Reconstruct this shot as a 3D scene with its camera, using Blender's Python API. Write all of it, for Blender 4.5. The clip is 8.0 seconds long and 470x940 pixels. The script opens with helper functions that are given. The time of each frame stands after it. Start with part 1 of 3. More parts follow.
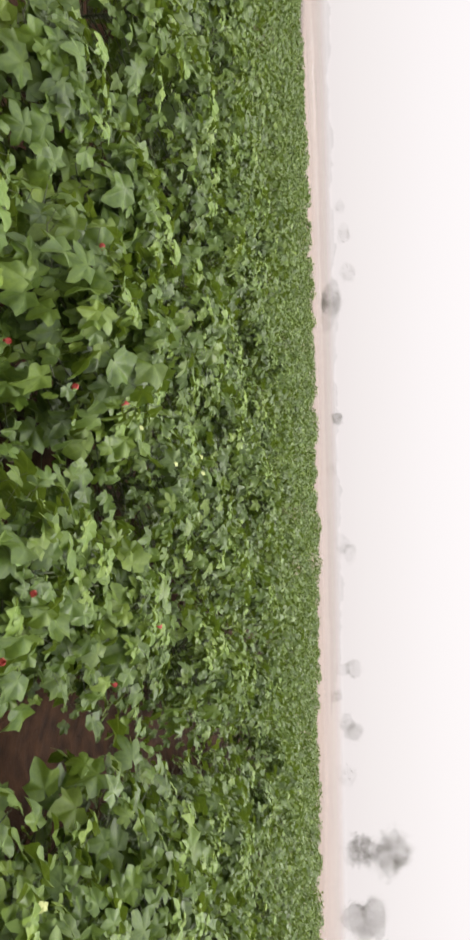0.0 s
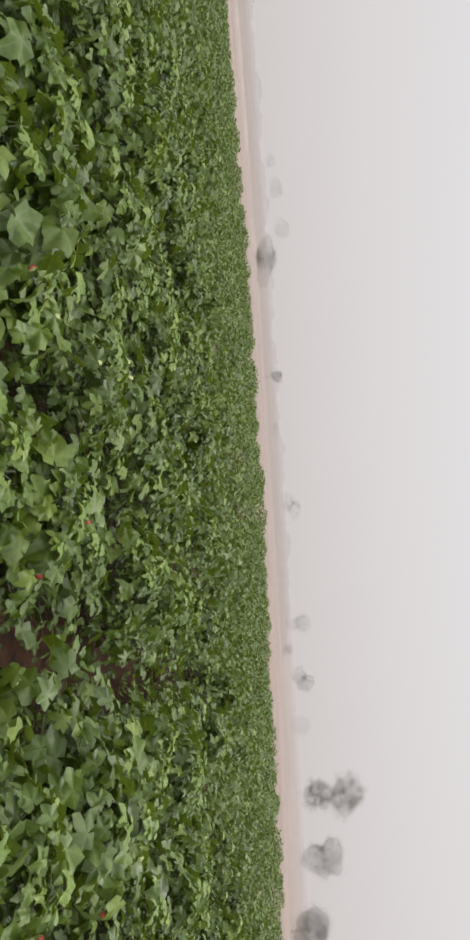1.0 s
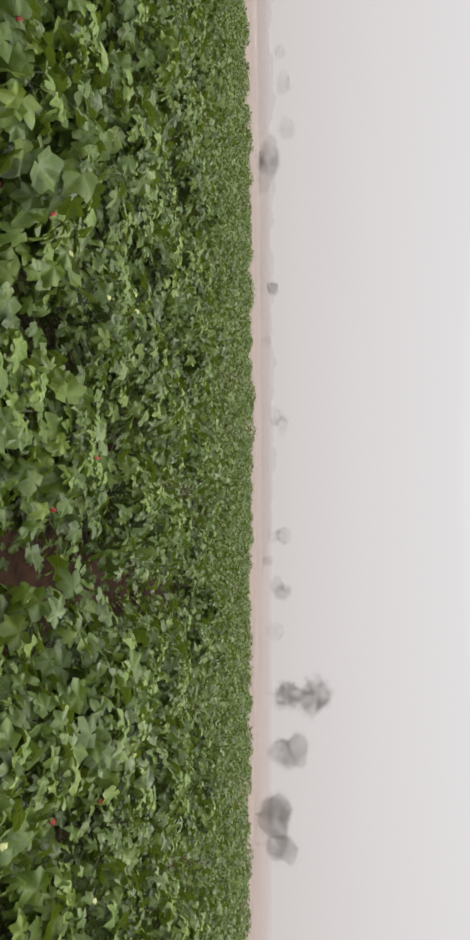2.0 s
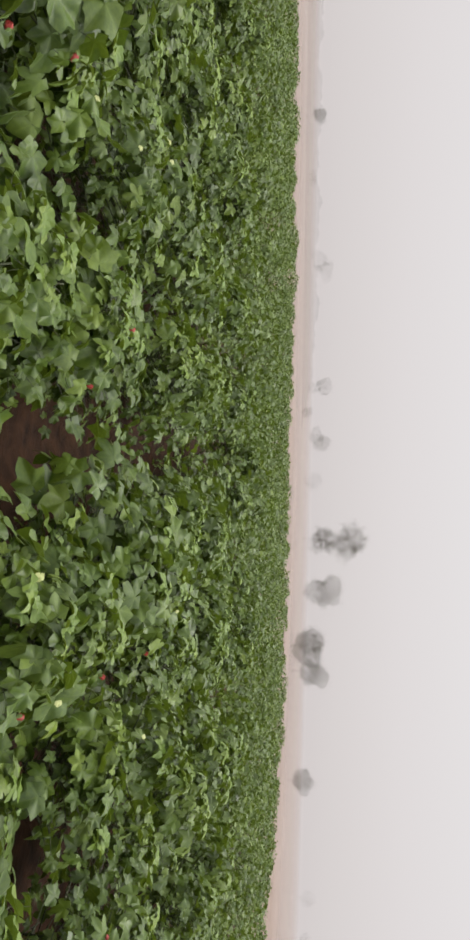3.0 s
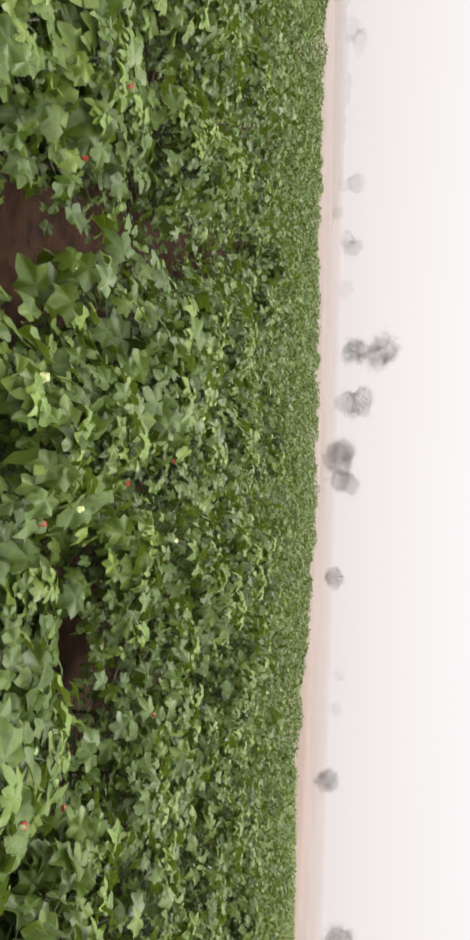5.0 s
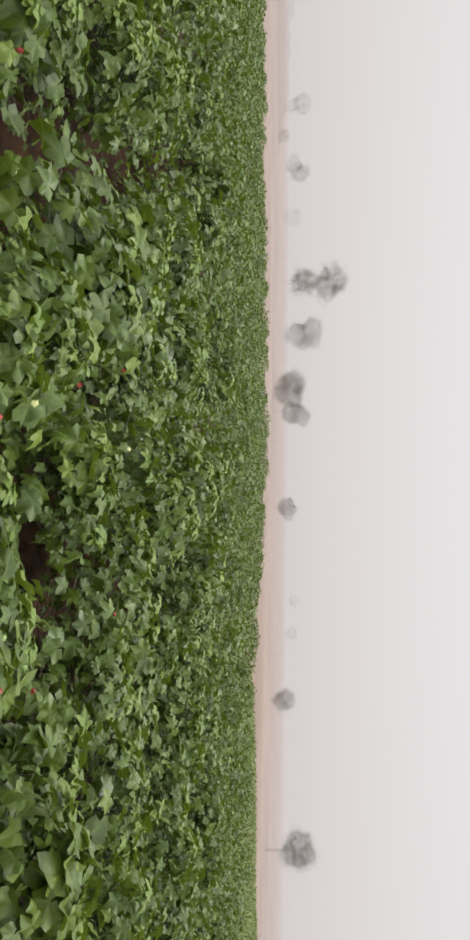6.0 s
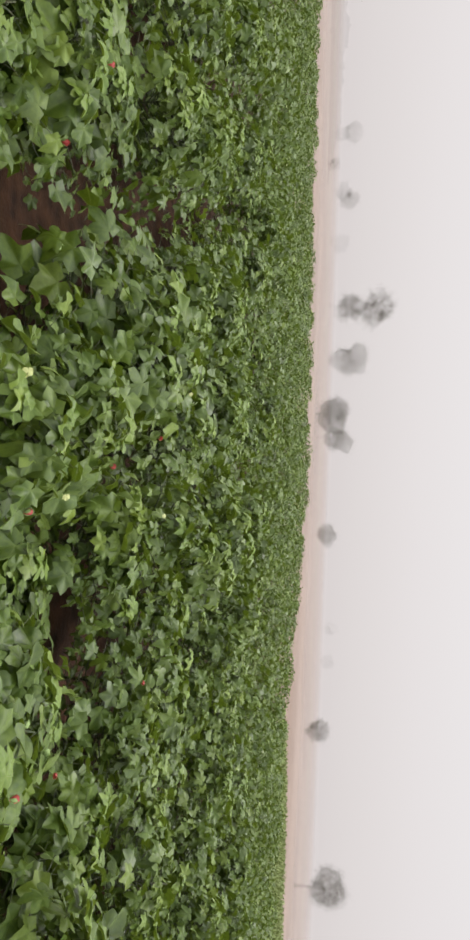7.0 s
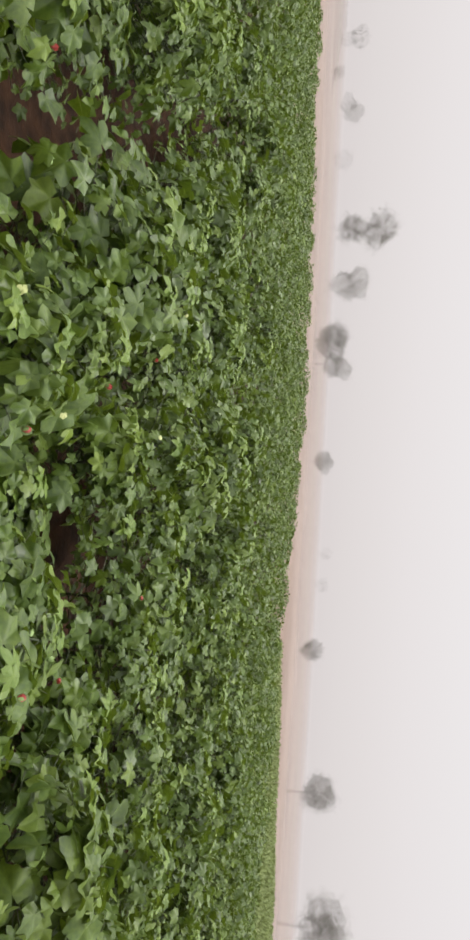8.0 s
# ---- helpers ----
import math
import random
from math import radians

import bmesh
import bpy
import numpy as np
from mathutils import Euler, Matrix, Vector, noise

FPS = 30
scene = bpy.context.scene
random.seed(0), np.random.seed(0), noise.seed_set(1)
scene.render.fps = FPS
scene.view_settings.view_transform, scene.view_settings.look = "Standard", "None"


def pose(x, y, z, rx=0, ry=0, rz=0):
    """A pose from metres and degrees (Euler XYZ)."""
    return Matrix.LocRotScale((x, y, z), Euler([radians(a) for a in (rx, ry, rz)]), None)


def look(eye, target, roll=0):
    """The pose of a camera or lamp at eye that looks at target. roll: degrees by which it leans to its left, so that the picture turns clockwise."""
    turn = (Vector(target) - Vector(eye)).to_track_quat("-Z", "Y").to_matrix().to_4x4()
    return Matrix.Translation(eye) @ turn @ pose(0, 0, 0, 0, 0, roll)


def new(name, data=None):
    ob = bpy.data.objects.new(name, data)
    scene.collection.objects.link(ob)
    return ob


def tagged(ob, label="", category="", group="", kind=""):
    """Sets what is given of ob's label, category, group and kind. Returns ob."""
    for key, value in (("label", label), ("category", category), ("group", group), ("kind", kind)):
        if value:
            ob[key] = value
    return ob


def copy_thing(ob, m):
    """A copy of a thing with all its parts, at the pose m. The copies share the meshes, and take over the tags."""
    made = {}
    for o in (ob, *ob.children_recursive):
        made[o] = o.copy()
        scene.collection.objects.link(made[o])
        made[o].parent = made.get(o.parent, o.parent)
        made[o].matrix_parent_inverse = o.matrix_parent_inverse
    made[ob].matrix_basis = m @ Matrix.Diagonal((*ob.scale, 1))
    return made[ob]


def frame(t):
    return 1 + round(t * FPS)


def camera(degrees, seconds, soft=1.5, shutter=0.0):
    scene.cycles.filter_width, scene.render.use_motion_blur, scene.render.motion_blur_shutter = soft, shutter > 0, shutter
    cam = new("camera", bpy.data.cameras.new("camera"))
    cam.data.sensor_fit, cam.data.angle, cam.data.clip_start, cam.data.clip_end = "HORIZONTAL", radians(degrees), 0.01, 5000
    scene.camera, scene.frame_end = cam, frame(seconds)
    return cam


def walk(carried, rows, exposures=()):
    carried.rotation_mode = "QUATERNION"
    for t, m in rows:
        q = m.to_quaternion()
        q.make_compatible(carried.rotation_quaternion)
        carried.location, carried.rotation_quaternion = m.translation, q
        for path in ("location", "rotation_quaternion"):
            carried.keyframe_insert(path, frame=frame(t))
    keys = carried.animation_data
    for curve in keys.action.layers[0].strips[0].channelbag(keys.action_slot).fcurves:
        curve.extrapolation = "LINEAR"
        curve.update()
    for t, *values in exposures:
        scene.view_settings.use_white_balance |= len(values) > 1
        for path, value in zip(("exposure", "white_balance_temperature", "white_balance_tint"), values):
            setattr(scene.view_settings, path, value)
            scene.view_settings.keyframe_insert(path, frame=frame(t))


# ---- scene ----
# the camera: held on its side by someone who stands at the field's near edge and pans
cam = camera(38.0, 8.0, soft=3.0, shutter=0.1)
EYE = 1.65
SWAY = [  # seconds, metres across, along and up, degrees of pan, of tilt below level, of lean
    (0.0, -0.08, -0.21, 1.65, -28.66, 8.93, -1.31),
    (0.2, -0.03, -0.20, 1.66, -25.92, 7.89, -0.17),
    (0.5, 0.01, -0.12, 1.63, -28.71, 7.80, -2.98),
    (0.7, 0.09, -0.10, 1.68, -27.58, 6.23, -2.02),
    (1.0, 0.13, 0.08, 1.67, -25.46, 4.36, -3.62),
    (1.2, 0.06, 0.06, 1.63, -24.88, 5.41, -2.37),
    (1.5, 0.04, 0.01, 1.66, -22.06, 5.09, 0.51),
    (1.7, 0.04, -0.09, 1.66, -19.27, 4.10, 0.63),
    (2.0, 0.07, -0.12, 1.63, -17.99, 3.53, -0.17),
    (2.2, 0.04, -0.16, 1.62, -13.78, 5.75, 0.20),
    (3.3, -0.04, 0.02, 1.64, -4.90, 6.47, 1.40),
    (3.4, 0.00, 0.10, 1.66, -6.57, 6.22, 0.55),
    (3.5, -0.00, 0.12, 1.66, -5.69, 8.17, -0.08),
    (3.6, 0.01, 0.12, 1.66, -3.93, 9.71, -0.35),
    (3.7, -0.00, 0.09, 1.65, -3.52, 9.09, -0.45),
    (3.8, 0.01, 0.03, 1.64, -4.26, 8.49, -0.40),
    (3.9, 0.05, -0.03, 1.63, -6.02, 9.60, -0.59),
    (4.0, 0.06, -0.07, 1.63, -6.02, 10.21, -0.83),
    (4.2, -0.00, -0.06, 1.63, -7.63, 9.55, -0.61),
    (4.3, -0.03, -0.03, 1.63, -7.09, 9.30, 0.75),
    (4.5, -0.09, 0.04, 1.60, -4.19, 8.79, 2.49),
    (4.7, -0.05, 0.08, 1.65, 0.67, 10.00, 3.00),
    (5.0, 0.03, 0.11, 1.62, 10.22, 8.90, 1.50),
    (5.2, 0.03, 0.08, 1.62, 12.89, 7.08, 2.45),
    (6.3, 0.18, -0.05, 1.66, 15.92, 4.77, -0.05),
    (6.5, 0.19, -0.02, 1.65, 15.14, 6.54, 1.07),
    (6.7, 0.09, 0.04, 1.63, 15.30, 6.24, 2.03),
    (7.0, -0.07, 0.09, 1.66, 13.86, 8.30, 2.09),
    (7.2, -0.10, 0.12, 1.63, 17.63, 7.67, 2.61),
    (7.5, -0.07, 0.01, 1.66, 19.48, 8.82, 3.49),
    (7.7, -0.08, 0.02, 1.66, 18.15, 8.93, 2.26),
    (8.0, -0.06, 0.04, 1.68, 20.01, 7.84, 3.19),
]
WALK = []
for t, x, y, z, pan, tilt, lean in SWAY:
    a, b = radians(pan), radians(tilt)
    way = Vector((math.sin(a) * math.cos(b), math.cos(a) * math.cos(b), -math.sin(b)))
    WALK.append((t, look((x, y, z), Vector((x, y, z)) + way, 90 + lean)))
walk(cam, WALK, [(0.0, 0.46), (0.5, 0.24), (1.0, 0.0), (1.5, -0.1), (2.0, 0.0), (3.5, 0.12), (4.0, 0.37), (4.5, 0.32), (5.0, 0.42), (6.5, -0.03), (7.0, 0.16), (8.0, 0.18)])

# ---- light: a foggy, overcast morning ----
world = bpy.data.worlds.new("foggy_sky")
scene.world = world
world.use_nodes = True
wt = world.node_tree
wt.nodes.clear()
SUN_UP, SUN_TURN = radians(64), radians(10)
sky = wt.nodes.new("ShaderNodeTexSky")
sky.sky_type = "NISHITA"
sky.sun_disc = False
sky.sun_elevation, sky.sun_rotation = SUN_UP, SUN_TURN
sky.dust_density, sky.air_density = 6.0, 2.0
sky_scale = wt.nodes.new("ShaderNodeVectorMath")
sky_scale.operation = "SCALE"
sky_scale.inputs["Scale"].default_value = 0.08
wt.links.new(sky.outputs[0], sky_scale.inputs[0])
coords = wt.nodes.new("ShaderNodeTexCoord")
sep = wt.nodes.new("ShaderNodeSeparateXYZ")
wt.links.new(coords.outputs["Generated"], sep.inputs[0])
ramp = wt.nodes.new("ShaderNodeValToRGB")
for e in range(3):
    ramp.color_ramp.elements.new(0.5)
for el, (p, c) in zip(ramp.color_ramp.elements, [
        (0.0, (0.66, 0.615, 0.61)), (0.03, (0.68, 0.64, 0.635)), (0.12, (0.725, 0.69, 0.695)), (0.3, (0.785, 0.765, 0.775)), (1.0, (1.0, 1.0, 1.0))]):
    el.position, el.color = p, (*c, 1)
wt.links.new(sep.outputs["Z"], ramp.inputs[0])
zen = wt.nodes.new("ShaderNodeMapRange")  # an overcast sky is brightest overhead
for k, v in (("From Min", 0.25), ("From Max", 1.0), ("To Min", 1.0), ("To Max", 3.4)):
    zen.inputs[k].default_value = v
wt.links.new(sep.outputs["Z"], zen.inputs["Value"])
fog = wt.nodes.new("ShaderNodeVectorMath")
fog.operation = "SCALE"
wt.links.new(ramp.outputs[0], fog.inputs[0])
wt.links.new(zen.outputs[0], fog.inputs["Scale"])
blend = wt.nodes.new("ShaderNodeMix")
blend.data_type = "RGBA"
blend.inputs["Factor"].default_value = 0.96
wt.links.new(sky_scale.outputs[0], blend.inputs["A"])
wt.links.new(fog.outputs[0], blend.inputs["B"])
bg = wt.nodes.new("ShaderNodeBackground")
wt.links.new(blend.outputs["Result"], bg.inputs["Color"])
out = wt.nodes.new("ShaderNodeOutputWorld")
wt.links.new(bg.outputs[0], out.inputs[0])

sun = new("sun", bpy.data.lights.new("sun", "SUN"))
sun.data.energy, sun.data.angle, sun.data.color = 1.5, radians(25), (1.0, 0.97, 0.92)
sun_from = Vector((math.sin(SUN_TURN) * math.cos(SUN_UP), math.cos(SUN_TURN) * math.cos(SUN_UP), math.sin(SUN_UP)))
sun.matrix_world = look(sun_from * 50, (0, 0, 0))

# ---- materials ----


class Nodes:
    """A small builder for one material's node tree."""

    def __init__(self, name):
        self.mat = bpy.data.materials.new(name)
        self.mat.use_nodes = True
        self.tree = self.mat.node_tree
        self.tree.nodes.clear()

    def add(self, kind, ins=None, operation="", data_type="", blend_type=""):
        n = self.tree.nodes.new(kind)
        if operation:
            n.operation = operation
        if data_type:
            n.data_type = data_type
        if blend_type:
            n.blend_type = blend_type
        for k, v in (ins or {}).items():
            if isinstance(v, bpy.types.NodeSocket):
                self.tree.links.new(v, n.inputs[k])
            else:
                n.inputs[k].default_value = v
        return n

    def noise(self, scale, detail=4.0, vec=None):
        ins = {"Scale": scale, "Detail": detail}
        if vec is not None:
            ins["Vector"] = vec
        return self.add("ShaderNodeTexNoise", ins).outputs["Fac"]

    def ramp(self, fac, stops):
        n = self.add("ShaderNodeValToRGB", {"Fac": fac})
        r = n.color_ramp
        while len(r.elements) < len(stops):
            r.elements.new(0.5)
        for e, (p, c) in zip(r.elements, stops):
            e.position, e.color = p, (*c, 1)
        return n.outputs["Color"]

    def mix(self, fac, a, b, mode="MIX"):
        n = self.add("ShaderNodeMix", data_type="RGBA", blend_type=mode)
        for k, v in ((0, fac), (6, a), (7, b)):
            if isinstance(v, bpy.types.NodeSocket):
                self.tree.links.new(v, n.inputs[k])
            else:
                n.inputs[k].default_value = v if k == 0 else (*v, 1)
        return n.outputs[2]

    def math(self, op, a, b=0.0):
        return self.add("ShaderNodeMath", {0: a, 1: b}, operation=op).outputs[0]

    def position(self):
        return self.add("ShaderNodeNewGeometry").outputs["Position"]

    def bump(self, height, strength, dist):
        return self.add("ShaderNodeBump", {"Height": height, "Strength": strength, "Distance": dist}).outputs[0]

    def haze_fade(self):
        """How much of the open ground stays opaque; the rest turns see-through as stand-in haze, thin near, thick past
        two hundred metres.
        """
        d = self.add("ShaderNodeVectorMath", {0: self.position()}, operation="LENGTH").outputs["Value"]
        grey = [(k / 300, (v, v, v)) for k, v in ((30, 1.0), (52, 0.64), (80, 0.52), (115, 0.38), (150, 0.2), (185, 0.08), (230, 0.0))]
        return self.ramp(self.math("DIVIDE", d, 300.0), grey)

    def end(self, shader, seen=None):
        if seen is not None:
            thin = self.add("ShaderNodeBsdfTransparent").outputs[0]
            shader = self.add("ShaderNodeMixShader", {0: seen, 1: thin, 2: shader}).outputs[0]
        self.add("ShaderNodeOutputMaterial", {0: shader})
        return self.mat


def leaf_material(name, dark, mid, light, through_colour, sheen=0.33, grain=60.0, blade=True):
    n = Nodes(name)
    rand = n.math("FRACT", n.math("ADD", n.add("ShaderNodeObjectInfo").outputs["Random"],
                                  n.add("ShaderNodeNewGeometry").outputs["Random Per Island"]))
    col = n.ramp(rand, [(0.0, dark), (0.5, mid), (0.76, mid), (1.0, light)])
    pos = n.position()
    patch = n.noise(3.2, 3.0, pos)
    col = n.mix(0.42, col, n.ramp(patch, [(0.36, dark), (0.52, mid), (0.68, light)]))
    fine = n.noise(grain, 3.0, pos)
    col = n.mix(0.25, col, n.ramp(fine, [(0.3, dark), (0.7, light)]))
    if blade:   # paler veins along the lobes, from where the stalk joins
        uv = n.add("ShaderNodeSeparateXYZ", {0: n.add("ShaderNodeUVMap").outputs[0]})
        turn = n.math("ABSOLUTE", n.math("ARCTAN2", uv.outputs["Y"], uv.outputs["X"]))
        far = n.math("SQRT", n.math("ADD", n.math("POWER", uv.outputs["X"], 2.0), n.math("POWER", n.math("ABSOLUTE", uv.outputs["Y"]), 2.0)))
        off = n.math("MULTIPLY", n.math("ABSOLUTE", n.math("SUBTRACT", n.math("FRACT", n.math("ADD", n.math("DIVIDE", turn, 1.04), 0.5)), 0.5)), far)
        vein = n.add("ShaderNodeMapRange", {"Value": off, "From Min": 0.006, "From Max": 0.04, "To Min": 0.13, "To Max": 0.0}).outputs[0]
        col = n.mix(vein, col, light)
        fine = n.math("SUBTRACT", fine, n.math("MULTIPLY", vein, 0.8))
    nor = n.bump(fine, 0.3, 0.004)
    waxy = n.math("FRACT", n.math("MULTIPLY", rand, 7.31))
    rough = n.math("ADD", 0.27, n.math("ADD", n.math("MULTIPLY", waxy, 0.22), n.math("MULTIPLY", n.noise(grain * 0.5, 2.0, pos), 0.2)))
    p = n.add("ShaderNodeBsdfPrincipled", {"Base Color": col, "Roughness": rough, "Specular IOR Level": sheen, "Normal": nor,
                                             "Sheen Weight": 0.14, "Sheen Roughness": 0.45, "Sheen Tint": (0.75, 0.95, 0.35, 1)})
    tr = n.add("ShaderNodeBsdfTranslucent", {"Color": n.mix(0.5, col, through_colour), "Normal": nor})
    return n.end(n.add("ShaderNodeMixShader", {0: 0.15, 1: p.outputs[0], 2: tr.outputs[0]}).outputs[0])


COTTON_LEAF = leaf_material("cotton_leaf", (0.008, 0.020, 0.003), (0.045, 0.083, 0.009), (0.138, 0.190, 0.021), (0.32, 0.45, 0.03))
YOUNG_LEAF = leaf_material("young_cotton_leaf", (0.055, 0.10, 0.013), (0.085, 0.135, 0.016), (0.145, 0.195, 0.025), (0.36, 0.46, 0.035))
YELLOW_LEAF = leaf_material("yellowed_leaf", (0.27, 0.30, 0.10), (0.34, 0.36, 0.14), (0.42, 0.43, 0.20), (0.6, 0.6, 0.25))
YOUNG_CROP = leaf_material("young_crop_blade", (0.13, 0.165, 0.05), (0.165, 0.205, 0.065), (0.21, 0.25, 0.085), (0.2, 0.25, 0.08), 0.25, 20.0, False)


def plain_material(name, low, high, scale, rough=0.7, bump=0.3, dist=0.004, translucent=0.0):
    n = Nodes(name)
    pos = n.position()
    f = n.noise(scale, 5.0, pos)
    col = n.ramp(f, [(0.3, low), (0.7, high)])
    p = n.add("ShaderNodeBsdfPrincipled", {"Base Color": col, "Roughness": rough, "Normal": n.bump(f, bump, dist)}).outputs[0]
    if translucent:
        p = n.add("ShaderNodeMixShader", {0: translucent, 1: p, 2: n.add("ShaderNodeBsdfTranslucent", {"Color": col}).outputs[0]}).outputs[0]
    return n.end(p)


STEM = plain_material("cotton_stem", (0.025, 0.045, 0.012), (0.055, 0.05, 0.02), 40.0)
BLOOM = plain_material("red_petal", (0.28, 0.03, 0.028), (0.44, 0.08, 0.065), 80.0, 0.5, translucent=0.25)
BRACT = plain_material("green_bract", (0.14, 0.22, 0.06), (0.24, 0.33, 0.11), 90.0, 0.6)


def ground_material():
    n = Nodes("soil")
    pos = n.position()
    big, clods, fine = n.noise(0.12, 4.0, pos), n.noise(9.0, 6.0, pos), n.noise(70.0, 4.0, pos)
    # damp crop soil, darkened past its own colour for shadow between plants
    damp_shadowed = n.ramp(clods, [(0.3, (0.015, 0.007, 0.004)), (0.7, (0.055, 0.025, 0.012))])
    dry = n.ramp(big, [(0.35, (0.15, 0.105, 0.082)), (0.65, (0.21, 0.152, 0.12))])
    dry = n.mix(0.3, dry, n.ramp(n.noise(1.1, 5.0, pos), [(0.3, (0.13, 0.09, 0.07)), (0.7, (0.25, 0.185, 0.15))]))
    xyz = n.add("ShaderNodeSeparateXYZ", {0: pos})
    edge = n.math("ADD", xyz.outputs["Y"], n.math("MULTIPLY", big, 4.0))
    past_crop = n.add("ShaderNodeMapRange", {"Value": edge, "From Min": 21.0, "From Max": 26.0}).outputs[0]
    col = n.mix(past_crop, damp_shadowed, dry)
    hgt = n.math("ADD", n.math("MULTIPLY", clods, 1.0), n.math("MULTIPLY", fine, 0.3))
    p = n.add("ShaderNodeBsdfPrincipled", {"Base Color": col, "Roughness": 0.9, "Specular IOR Level": 0.15, "Normal": n.bump(hgt, 0.7, 0.03)})
    return n.end(p.outputs[0], n.haze_fade())


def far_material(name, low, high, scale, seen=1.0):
    """Something far off, its haze put in as see-through: so much of it stays opaque."""
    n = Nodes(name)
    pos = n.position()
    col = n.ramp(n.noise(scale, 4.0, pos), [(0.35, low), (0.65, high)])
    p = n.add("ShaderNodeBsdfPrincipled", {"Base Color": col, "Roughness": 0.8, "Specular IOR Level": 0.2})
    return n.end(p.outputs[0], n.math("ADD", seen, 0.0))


SOIL = ground_material()
TREE_LEAF = plain_material("tree_leaf", (0.07, 0.064, 0.05), (0.105, 0.096, 0.075), 1.5, 0.8)
# hedge and track get their haze as see-through material
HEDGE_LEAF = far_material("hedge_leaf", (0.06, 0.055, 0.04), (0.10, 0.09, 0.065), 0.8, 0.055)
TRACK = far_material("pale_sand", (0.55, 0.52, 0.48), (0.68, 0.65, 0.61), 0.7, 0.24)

# ---- mesh helpers ----


def mesh_of(name, verts, tris, material, smooth=True, uv=None):
    verts, tris = np.asarray(verts, np.float32), np.asarray(tris, np.int32)
    me = bpy.data.meshes.new(name)
    me.vertices.add(len(verts))
    me.vertices.foreach_set("co", verts.ravel())
    me.loops.add(tris.size)
    me.loops.foreach_set("vertex_index", tris.ravel())
    me.polygons.add(len(tris))
    me.polygons.foreach_set("loop_start", np.arange(0, tris.size, 3, dtype=np.int32))
    me.update(calc_edges=True)
    me.materials.append(material)
    if uv is not None:
        layer = me.uv_layers.new(name="blade")
        layer.data.foreach_set("uv", np.asarray(uv, np.float32)[tris.ravel()].ravel())
    if smooth:
        me.polygons.foreach_set("use_smooth", np.ones(len(tris), bool))
    return me


def part(name, me, parent, label="", m=None):
    ob = new(name, me)
    ob.parent = parent
    if m is not None:
        ob.matrix_basis = m
    return tagged(ob, label)


def tube(points, radii, sides=6):
    """Vertices and triangles of a tapered tube along points."""
    pts = [Vector(p) for p in points]
    verts, tris = [], []
    for i, p in enumerate(pts):
        d = (pts[min(i + 1, len(pts) - 1)] - pts[max(i - 1, 0)]).normalized()
        a = d.orthogonal().normalized()
        b = d.cross(a)
        for k in range(sides):
            w = 2 * math.pi * k / sides
            verts.append(p + (a * math.cos(w) + b * math.sin(w)) * radii[i])
    for i in range(len(pts) - 1):
        for k in range(sides):
            q, r = i * sides + k, i * sides + (k + 1) % sides
            tris += [(q, r, r + sides), (q, r + sides, q + sides)]
    verts.append(pts[-1])
    tris += [((len(pts) - 1) * sides + k, (len(pts) - 1) * sides + (k + 1) % sides, len(verts) - 1) for k in range(sides)]
    return verts, tris


def joined(pieces):
    verts, tris, base = [], [], 0
    for v, f in pieces:
        verts.append(np.asarray([tuple(p) for p in v], np.float32))
        tris.append(np.asarray(f, np.int32) + base)
        base += len(v)
    return np.concatenate(verts), np.concatenate(tris)


# ---- the cotton leaf ----


def leaf_shape(rng, detail, deep):
    """A palmate leaf of unit length: it hangs from its stalk at the origin and points along x. deep: how far the lobes are cut."""
    lobes = [(-112, 0.60), (-55, 0.86), (0, 1.0), (55, 0.86), (112, 0.60)]
    ring = [(-165, 0.30)]
    for i, (a, r) in enumerate(lobes):
        r *= rng.uniform(0.9, 1.1)
        a += rng.uniform(-5, 5)
        if detail and 0 < i < 4:
            ring += [(a - 18, r * 0.83), (a - 8, r * 0.95), (a, r * 1.06), (a + 8, r * 0.95), (a + 18, r * 0.83)]
        else:
            ring.append((a, r))
        if i < 4:
            ring.append((a + 28, (0.78 - 0.32 * deep) * (0.85 if i in (0, 3) else 1.0)))
    ring.append((165, 0.30))
    droop, cup, twist = rng.uniform(0.1, 0.75), rng.uniform(0.05, 0.45), rng.uniform(-0.6, 0.6)

    def place(a, r):
        a = radians(a)
        x, y = r * math.cos(a), r * math.sin(a)
        fold = cup * abs(math.sin(2.5 * a)) * r
        return (x, y, fold - droop * r * r * (0.75 + 0.25 * math.cos(a)) + twist * x * y)
    k = len(ring)
    verts = [(0, 0, 0.0)]
    tris = []
    if detail:
        verts += [place(a, r * 0.55) for a, r in ring] + [place(a, r) for a, r in ring]
        for i in range(k - 1):
            tris += [(0, 1 + i, 2 + i), (1 + i, 1 + k + i, 2 + k + i), (1 + i, 2 + k + i, 2 + i)]
    else:
        verts += [place(a, r) for a, r in ring]
        tris += [(0, 1 + i, 2 + i) for i in range(k - 1)]
    return np.array(verts, np.float32), np.array(tris, np.int32)


